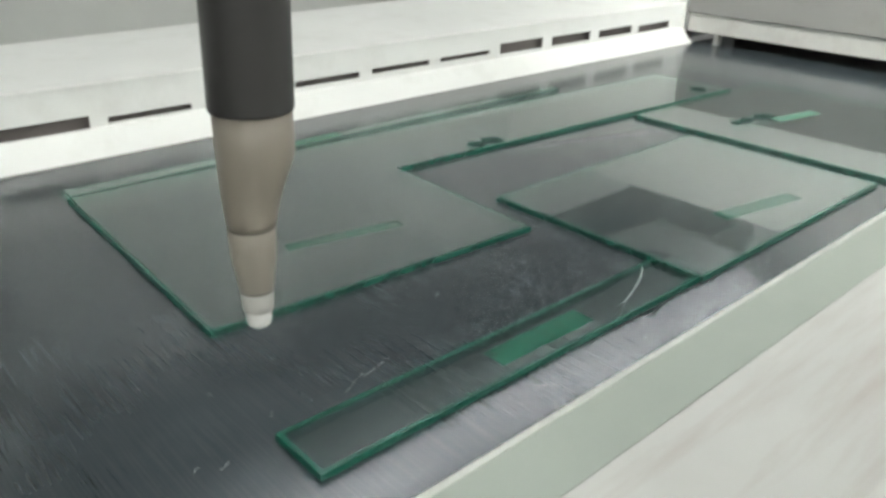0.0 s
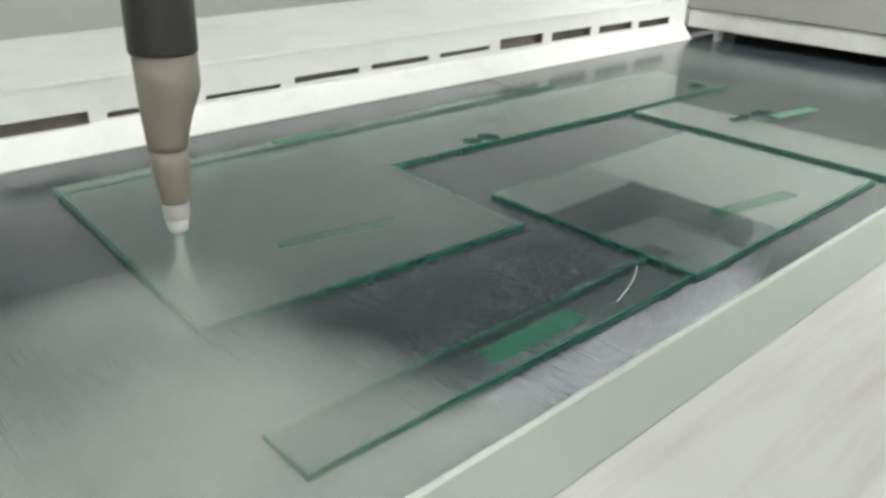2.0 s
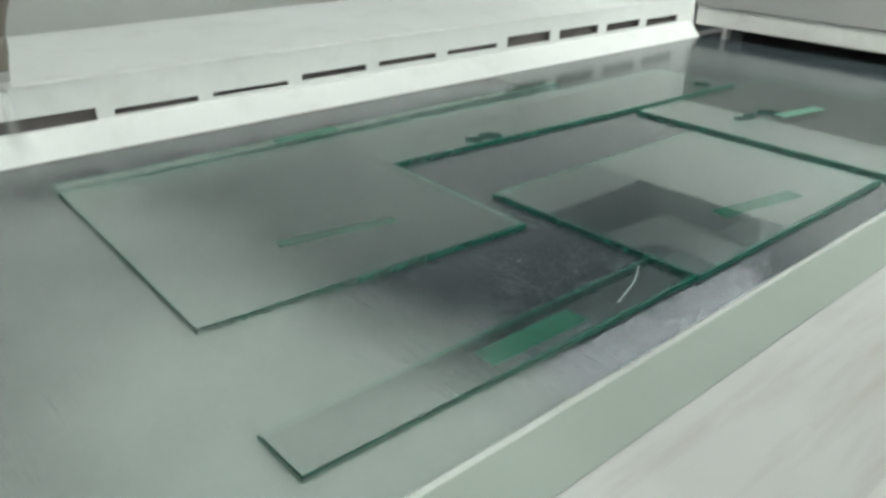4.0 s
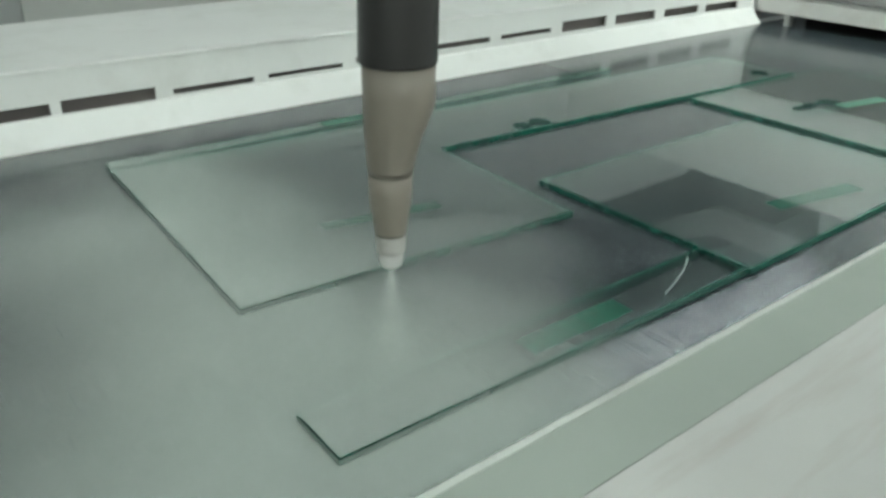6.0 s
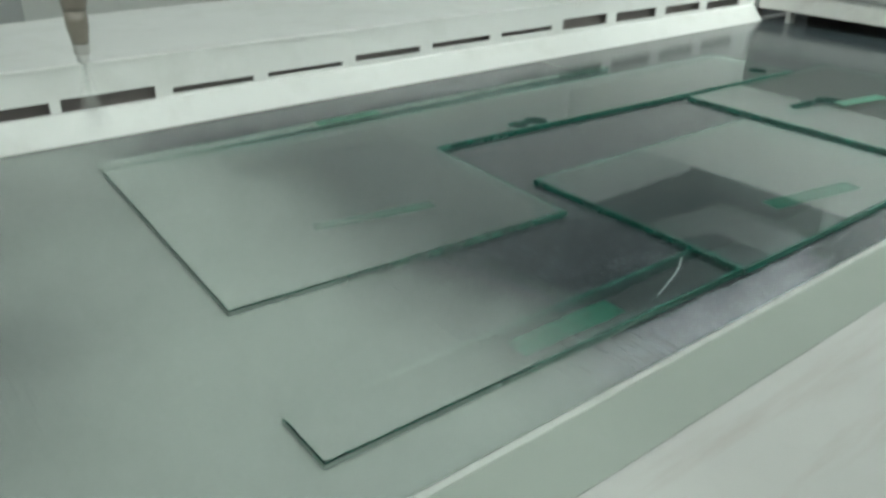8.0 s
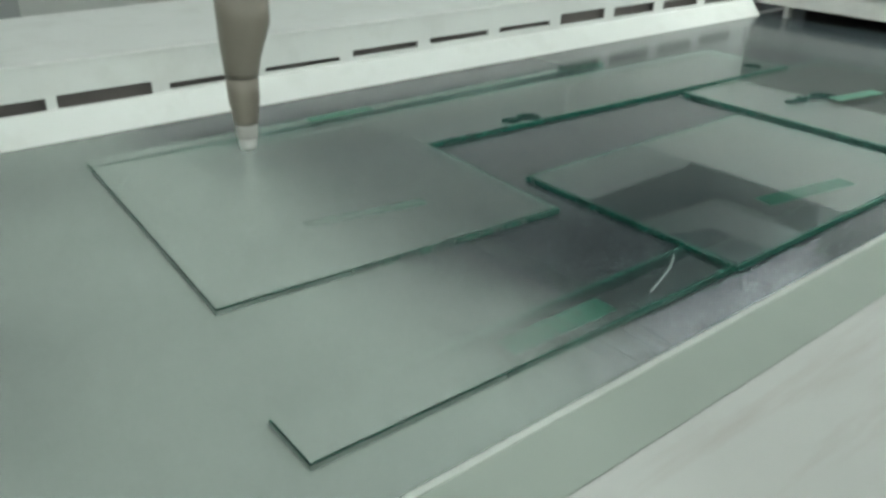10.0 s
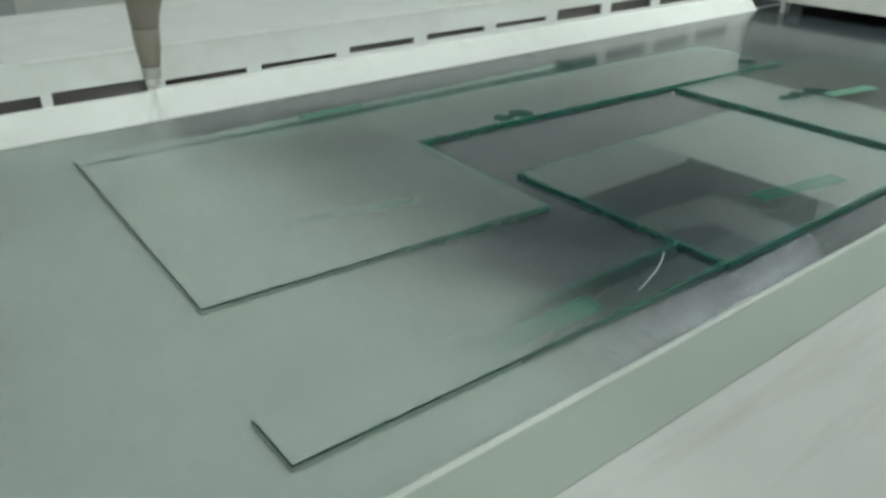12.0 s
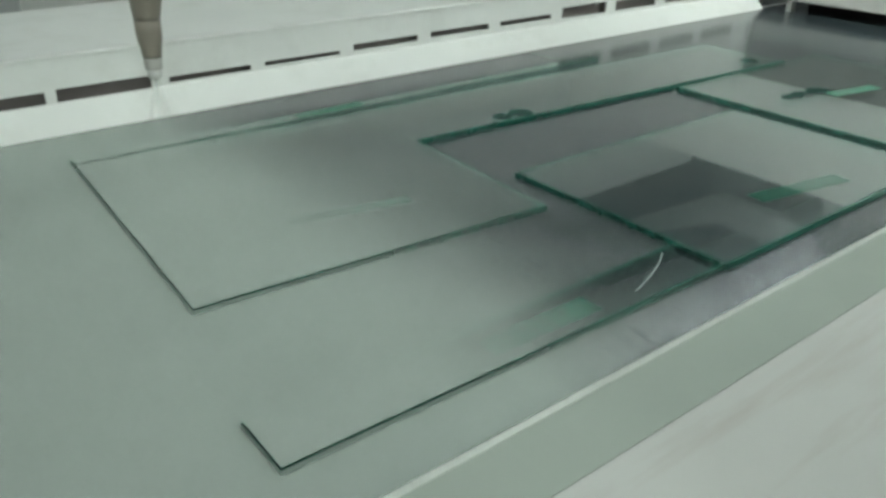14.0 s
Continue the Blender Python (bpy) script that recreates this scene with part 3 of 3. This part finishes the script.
def film_in(name, corners, base, mat, label):
    """A film over a four-cornered sheet: corners in turn."""
    a, b, c, d = corners
    n, m = 80, 40
    verts, faces = [], []
    for j in range(m + 1):
        for i in range(n + 1):
            p, q = along(a, b, i / n), along(d, c, i / n)
            x, y = along(p, q, j / m)
            verts.append((x, y, base + LIFT + thickness(x, y)))
    for j in range(m):
        for i in range(n):
            k = j * (n + 1) + i
            faces.append((k, k + 1, k + n + 2, k + n + 1))
    return layered(name, verts, faces, mat, label)


def edge_coat():
    """Overspray on the cut edges: it shows once its sheet of paint has come up to level."""
    n = Nodes("coat_on_cut_edges")
    n.bsdf.inputs["Base Color"].default_value = (0.30, 0.34, 0.315, 1)
    n.bsdf.inputs["Roughness"].default_value = 0.6
    tc = n.add("ShaderNodeTexCoord")
    geo = n.add("ShaderNodeNewGeometry")
    own, abroad = n.add("ShaderNodeSeparateXYZ"), n.add("ShaderNodeSeparateXYZ")
    n.link(tc.outputs["Object"], own.inputs[0])
    n.link(geo.outputs["Position"], abroad.inputs[0])
    short = n.maths("MULTIPLY", n.maths("SUBTRACT", abroad.outputs["Z"], own.outputs["Z"]), 1 / 0.0007)
    off = n.maths("MULTIPLY", n.maths("ABSOLUTE", n.maths("SUBTRACT", own.outputs["X"], 0.27), 0.0), 1 / 0.62)
    cover = n.maths("MULTIPLY", n.maths("ADD", n.maths("SUBTRACT", 1.0, off), short, True), 0.8)
    clear = n.add("ShaderNodeBsdfTransparent")
    m = n.add("ShaderNodeMixShader")
    n.link(cover, m.inputs[0])
    n.link(clear.outputs[0], m.inputs[1])
    n.link(n.bsdf.outputs[0], m.inputs[2])
    n.link(m.outputs[0], n.out.inputs["Surface"])
    return n.mat


EDGE_COAT = edge_coat()


def edge_film(corners):
    """Paint down the cut edges that face the front, along a run of corners."""
    me = bpy.data.meshes.new("wet_paint_on_edge")
    verts = [(x, y, z) for x, y in corners for z in (BELT_Z + 0.0008, TOP_Z - 0.0001)]
    me.from_pydata(verts, [], [(2 * i, 2 * i + 2, 2 * i + 3, 2 * i + 1) for i in range(len(corners) - 1)])
    me.materials.append(EDGE_COAT)
    return tagged(new("wet_paint_on_edge", me), "thin grey-green overspray on the sheet's cut edge", "paint film", kind="stuff")


def outwards(p, dx, dy):
    return (p[0] + dx, p[1] + dy)


EDGE_FILMS = [edge_film([outwards(G_A, -0.0009, 0), outwards(G_B, -0.0009, -0.0009), outwards(G_C, 0.0009, -0.0009)]),
              edge_film([(0.2547, 0.4605), (0.2541, 0.3965), (0.7722, 0.3910)])]
belt_film = film("wet_paint_on_belt", -0.62, 1.3, YF + 0.001, YB - 0.006, BELT_Z, BELT_COAT, "pale grey-green wet overspray spreading over the belt")
big_film = film_in("wet_paint_on_glass", [G_B, G_C, along(G_A, G_F, 0.322), G_A], TOP_Z, GLASS_COAT, "pale grey-green wet overspray on the large sheet")
strip_film = film_in("wet_paint_on_glass", [(0.2552, 0.3976), (0.7722, 0.3921), (0.7727, 0.4552), (0.2559, 0.4607)], TOP_Z, GLASS_COAT, "pale grey-green wet overspray on the glass strip")
back_film = film_in("wet_paint_on_glass", [(0.3147, 1.0867), (1.363, 1.0967), (1.363, 1.1207), (0.3162, 1.1163)], TOP_Z, GLASS_COAT, "pale grey-green wet overspray on the back strip")

# ---- the spray gun ----
RX, RY = 0.729, -0.684


def ring(z, r, shift=0.0):
    return (z, r, RX * shift, RY * shift)


gun = new("spray_gun")
tagged(gun, "beige plastic spray gun with a black sleeve and white tip", "spray gun")
part("sleeve", loft([ring(0.1525, 0.0240, 0.0058), ring(0.1526, 0.0258, 0.0058), ring(0.1545, 0.0264, 0.0058), ring(0.22, 0.0264, 0.0068), ring(1.37, 0.0264, 0.0068)]), BLACK_TUBE, gun, "black rubber sleeve")
part("body", loft([ring(0.0758, 0.0158, 0.0003), ring(0.080, 0.0166, 0.0004), ring(0.092, 0.0182, 0.0013), ring(0.104, 0.0205, 0.0028), ring(0.115, 0.0228, 0.0048), ring(0.124, 0.0243, 0.0064), ring(0.130, 0.0247, 0.0066), ring(0.1524, 0.0247, 0.0062)]), BEIGE, gun)
part("joint", loft([ring(0.0742, 0.0154), ring(0.0757, 0.0154)]), BEIGE_DARK, gun, "dark joint line")
part("neck", loft([ring(0.0300, 0.0115), ring(0.0315, 0.0119), ring(0.040, 0.0128), ring(0.050, 0.0148), ring(0.060, 0.0154), ring(0.0741, 0.0157)]), BEIGE, gun)
part("collar", loft([ring(0.0280, 0.0112), ring(0.0299, 0.0112)]), BEIGE_DARK, gun, "brown collar")
part("tip", loft([ring(0.0, 0.003), ring(0.0006, 0.0056), ring(0.0025, 0.0078), ring(0.006, 0.0089), ring(0.0128, 0.0090), ring(0.0132, 0.0086)]), CERAMIC, gun, "white ceramic tip")
part("tip_base", loft([ring(0.0133, 0.0098), ring(0.0140, 0.0106), ring(0.0185, 0.0108), ring(0.0262, 0.0113), ring(0.0279, 0.0110)]), TIP_BASE, gun, "greyish white nozzle base")

beam = new("gantry_beam")
tagged(beam, "dark steel gantry beam that carries the spray gun", "gantry")
part("girder", box(0.12, 0.48, -0.3, 2.2, 1.5, 1.62, 0.006), BLACK_TUBE, beam)
part("post", box(0.2, 0.4, 2.0, 2.12, -0.9, 1.5, 0.006), MACHINE, beam)
part("post", box(0.2, 0.4, -0.28, -0.16, -0.9, 1.5, 0.006), MACHINE, beam)

# ---- mist ----


def mist_shader(name, strength, scale, along_z=0.0):
    """Airborne paint: soft cover that fades outwards and is torn by noise."""
    n = Nodes(name)
    tc = n.add("ShaderNodeTexCoord")
    n.bsdf.inputs["Base Color"].default_value = (0.74, 0.78, 0.73, 1)
    n.bsdf.inputs["Roughness"].default_value = 0.9
    n.bsdf.inputs["Specular IOR Level"].default_value = 0.0
    if along_z:
        sep = n.add("ShaderNodeSeparateXYZ")
        n.link(tc.outputs["Object"], sep.inputs[0])
        soft = n.maths("ADD", n.maths("MULTIPLY", sep.outputs["Z"], 1 / along_z), 1.0, True)
        soft = n.maths("POWER", soft, 1.3)
    else:
        sq = n.add("ShaderNodeVectorMath", operation="MULTIPLY")
        sq.inputs[1].default_value = (1 / 0.21, 1 / 0.17, 0)
        n.link(tc.outputs["Object"], sq.inputs[0])
        ln = n.add("ShaderNodeVectorMath", operation="LENGTH")
        n.link(sq.outputs[0], ln.inputs[0])
        fall = n.add("ShaderNodeMapRange", interpolation_type="SMOOTHERSTEP")
        n.link(ln.outputs["Value"], fall.inputs["Value"])
        fall.inputs["From Min"].default_value, fall.inputs["From Max"].default_value = 1.0, 0.0
        soft = fall.outputs[0]
    wisp = n.ramp(n.noise(n.coords((1, 1, 1)), scale, 4, 0.6), [(0.3, (0.5,) * 3), (0.7, (1,) * 3)])
    cover = n.maths("MULTIPLY", n.maths("MULTIPLY", soft, wisp), strength, True)
    clear = n.add("ShaderNodeBsdfTransparent")
    m = n.add("ShaderNodeMixShader")
    n.link(cover, m.inputs[0])
    n.link(clear.outputs[0], m.inputs[1])
    n.link(n.bsdf.outputs[0], m.inputs[2])
    n.link(m.outputs[0], n.out.inputs["Surface"])
    return n.mat


def billow(name, rx, ry, top, seed, mat):
    """The upper skin of a low cloud of droplets, uneven like a billow."""
    bm = bmesh.new()
    bmesh.ops.create_grid(bm, x_segments=30, y_segments=30, size=1)
    bmesh.ops.delete(bm, geom=[v for v in bm.verts if v.co.length > 1.02], context="VERTS")
    for v in bm.verts:
        r = min(1.0, v.co.length)
        bump = noise.noise(Vector((v.co.x * 2.2, v.co.y * 2.2, seed))) * 0.22
        v.co = Vector((v.co.x * rx, v.co.y * ry, top * (1 - r * r) * (1 + bump)))
    for f in bm.faces:
        f.smooth = True
    return mesh_of(name, bm, mat)


def jet_mesh():
    """Nested cones of mist, thinner outwards."""
    bm = bmesh.new()
    for k in (1.25, 0.95, 0.7, 0.48, 0.28):
        loops = []
        for z, r in ((-0.118, 0.030), (-0.08, 0.020), (-0.045, 0.011), (-0.018, 0.0055), (0.003, 0.0028)):
            loops.append([bm.verts.new((r * k * math.cos(2 * math.pi * i / 20), r * k * math.sin(2 * math.pi * i / 20), z)) for i in range(20)])
        for a, b in zip(loops, loops[1:]):
            for i in range(20):
                bm.faces.new((a[i], a[(i + 1) % 20], b[(i + 1) % 20], b[i])).smooth = True
    return mesh_of("spray_jet", bm, JET_MIST)


MIST_SOFT = mist_shader("pale_paint_mist", 0.21, 7.0)
JET_MIST = mist_shader("pale_spray_jet", 0.085, 60.0, 0.125)
jet = tagged(new("spray_jet", jet_mesh()), "pale jet of paint mist from the gun's tip", "spray", kind="stuff")
BILLOWS = [billow("mist_puff", 0.21, 0.17, 0.05, s * 7.3, MIST_SOFT) for s in range(4)]

# ---- how things move ----
GUN_Z = 0.130
GUN = [
    (0, 0.2339, 0.4321),
    (0.1, 0.2362, 0.4384),
    (0.2, 0.2401, 0.4494),
    (0.3, 0.2421, 0.4816),
    (0.4, 0.244, 0.5401),
    (0.5, 0.2445, 0.5738),
    (0.6, 0.2464, 0.6237),
    (0.7, 0.2495, 0.6406),
    (0.8, 0.2509, 0.6271),
    (0.9, 0.2499, 0.5919),
    (1.0, 0.2485, 0.5348),
    (1.1, 0.2493, 0.499),
    (1.2, 0.2513, 0.4529),
    (1.4, 0.2525, 0.4677),
    (1.5, 0.2532, 0.4968),
    (1.6, 0.255, 0.5589),
    (1.8, 0.2595, 0.6346),
    (1.9, 0.2621, 0.6424),
    (2.0, 0.2604, 0.6064),
    (2.1, 0.2595, 0.5711),
    (2.2, 0.2603, 0.5152),
    (2.5, 0.264, 0.44),
    (2.9, 0.268, 0.53),
    (3.5, 0.2738, 0.92),
    (4.0, 0.2787, 1.19),
    (4.3, 0.2737, 1.143),
    (4.5, 0.2792, 1.0651),
    (4.8, 0.2862, 0.9564),
    (5, 0.2881, 0.8816),
    (5.3, 0.2957, 0.7569),
    (5.5, 0.2968, 0.6979),
    (5.7, 0.2946, 0.5952),
    (5.8, 0.2974, 0.5326),
    (6, 0.2968, 0.4339),
    (6.1, 0.2961, 0.4337),
    (6.2, 0.2987, 0.4718),
    (6.3, 0.3017, 0.5179),
    (6.5, 0.3084, 0.6362),
    (6.8, 0.3066, 0.7835),
    (7, 0.3022, 0.8401),
    (7.2, 0.3002, 0.9079),
    (7.5, 0.3059, 1.0399),
    (7.7, 0.3117, 1.1278),
    (8, 0.3055, 1.2074),
    (8.2, 0.3034, 1.2713),
    (8.5, 0.3163, 1.3),
    (9.1, 0.3202, 1.12),
    (9.8, 0.3242, 0.74),
    (10.3, 0.3267, 0.6253),
    (10.4, 0.3288, 0.5571),
    (10.5, 0.328, 0.5123),
    (10.6, 0.3315, 0.4551),
    (10.7, 0.3332, 0.4388),
    (10.8, 0.332, 0.4418),
    (10.9, 0.3369, 0.4772),
    (11, 0.3407, 0.5547),
    (11.2, 0.3318, 0.6332),
    (11.3, 0.3278, 0.6642),
    (11.5, 0.3316, 0.7584),
    (11.7, 0.3323, 0.8538),
    (12, 0.332, 0.9759),
    (12.2, 0.329, 1.0401),
    (12.5, 0.3328, 1.1603),
    (12.7, 0.3335, 1.2228),
    (13.0, 0.3326, 1.3109),
    (13.2, 0.3315, 1.2896),
    (13.5, 0.335, 1.1959),
    (13.8, 0.3374, 1.0919),
    (14, 0.3398, 1.004),
]

PUFFS = [
    # seconds, x, y, drift x, drift y, seconds aloft
    (0.45, 0.13, 0.5, -0.1, -0.06, 1.2), (0.6, 0.07, 0.58, -0.1, -0.04, 1.4), (0.75, 0.01, 0.5, -0.12, -0.05, 1.5),
    (0.9, 0.16, 0.44, -0.06, -0.02, 1.5), (1.05, 0.22, 0.5, -0.08, -0.04, 1.6), (1.25, 0.08, 0.46, -0.1, -0.03, 1.6),
    (1.45, 0.26, 0.46, -0.06, -0.04, 1.4), (1.65, 0.07, 0.54, -0.1, -0.02, 1.6), (1.85, -0.05, 0.52, -0.1, 0, 1.8),
    (2.05, 0.22, 0.56, -0.08, 0.02, 1.6), (2.4, 0.09, 0.5, -0.1, 0.02, 1.6), (2.9, 0.16, 0.66, -0.1, 0.03, 1.4),
    (1.5, 0.20, 0.62, -0.04, -0.04, 1), (1.75, 0.24, 0.64, -0.06, -0.03, 1.2), (2, 0.20, 0.70, -0.06, 0.04, 1.4), (3.3, 0.2, 0.86, -0.08, 0.05, 1.2), (3.9, 0.24, 1, -0.08, 0.02, 0.9),
    (4.4, 0.18, 0.98, -0.06, -0.04, 1), (5, 0.22, 0.84, -0.06, -0.08, 0.9), (5.7, 0.2, 0.6, -0.08, -0.05, 0.9), (7.3, 0.2, 0.96, -0.06, 0.04, 1), (10.6, 0.26, 0.52, -0.06, -0.04, 0.9),
    (5.55, 0.42, 0.54, 0.05, -0.02, 0.9), (5.8, 0.36, 0.46, 0.08, -0.02, 0.8), (10.35, 0.46, 0.54, 0.04, -0.02, 0.8),
]


def settle(ob, rows):
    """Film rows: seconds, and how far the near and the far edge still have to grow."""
    y0, y1 = YF, YB
    keys = []
    for t, near, far in rows:
        near, far = near * 0.2, far * 0.2
        tilt = math.atan2(far - near, y1 - y0)
        keys.append((t, Matrix.Translation((SPEED * t, y0, near)) @ Matrix.Rotation(tilt, 4, "X") @ Matrix.Translation((0, -y0, 0))))
    walk(ob, keys)


def motions():
    for ob in (belt, fibre, *SHEETS):
        walk(ob, [(t, pose(x, 0, 0)) for t, x in BELT_ROWS])
    walk(gun, [(t, pose(x, y, GUN_Z)) for t, x, y in GUN])
    jets = []
    for t, x, y in GUN:
        up = 0.125 if t <= 0.3 else 0.0
        jets.append((t, pose(x, y, GUN_Z + up)))
    walk(jet, jets)
    settle(belt_film, [(0.0, -0.0045, -0.0060), (0.3, -0.0036, -0.0060), (1.0, -0.0010, -0.0048), (2.2, -0.0010, -0.0042), (4.3, -0.0004, -0.0022), (6.0, -0.0003, -0.0021), (8.2, -0.0001, -0.0015), (10.5, 0.0001, -0.0011), (14.0, 0.0004, -0.0001)])
    for ob in (big_film, back_film):
        settle(ob, [(0.0, -0.0060, -0.0060), (0.3, -0.0038, -0.0060), (2.2, -0.0022, -0.0044), (4.3, -0.0007, -0.0015), (6.0, -0.0004, -0.0011), (8.2, -0.0003, -0.0008), (10.5, 0.0001, -0.0004), (14.0, 0.0003, -0.0001)])
    settle(strip_film, [(0.0, -0.0060, -0.0060), (0.3, -0.0034, -0.0060), (1.5, -0.0017, -0.004), (2.2, -0.0014, -0.0032), (4.3, -0.0009, -0.0022), (8.2, -0.0004, -0.0012), (14.0, 0.0, -0.0006)])
    for ob in EDGE_FILMS:
        walk(ob, [(t, pose(SPEED * t, 0, z)) for t, z in ((0.0, -0.0007), (2.0, -0.0006), (4.3, -0.00025), (8.2, -0.0001), (14.0, 0.0))])
    for entry in PUFFS:
        t0, x, y, dx, dy, hold = entry
        p = tagged(new("mist_puff", BILLOWS[PUFFS.index(entry) % 4]), "soft pale puff of paint mist over the belt", "mist", group="mist puffs", kind="stuff")
        hid, top = -0.10, 0.018
        rows = [(0.0, pose(x, y, hid))]
        if t0 > 0.05:
            rows.append((t0, pose(x, y, hid)))
        rows += [(t0 + 0.25, pose(x + dx * 0.25, y + dy * 0.25, top)), (t0 + 0.25 + hold, pose(x + dx, y + dy, top * 0.6)), (t0 + 0.75 + hold, pose(x + dx * 1.2, y + dy * 1.2, hid))]
        rows = [r for r in rows if r[0] < 14.0]
        rows.append((14.0, rows[-1][1]))
        walk(p, rows)


motions()
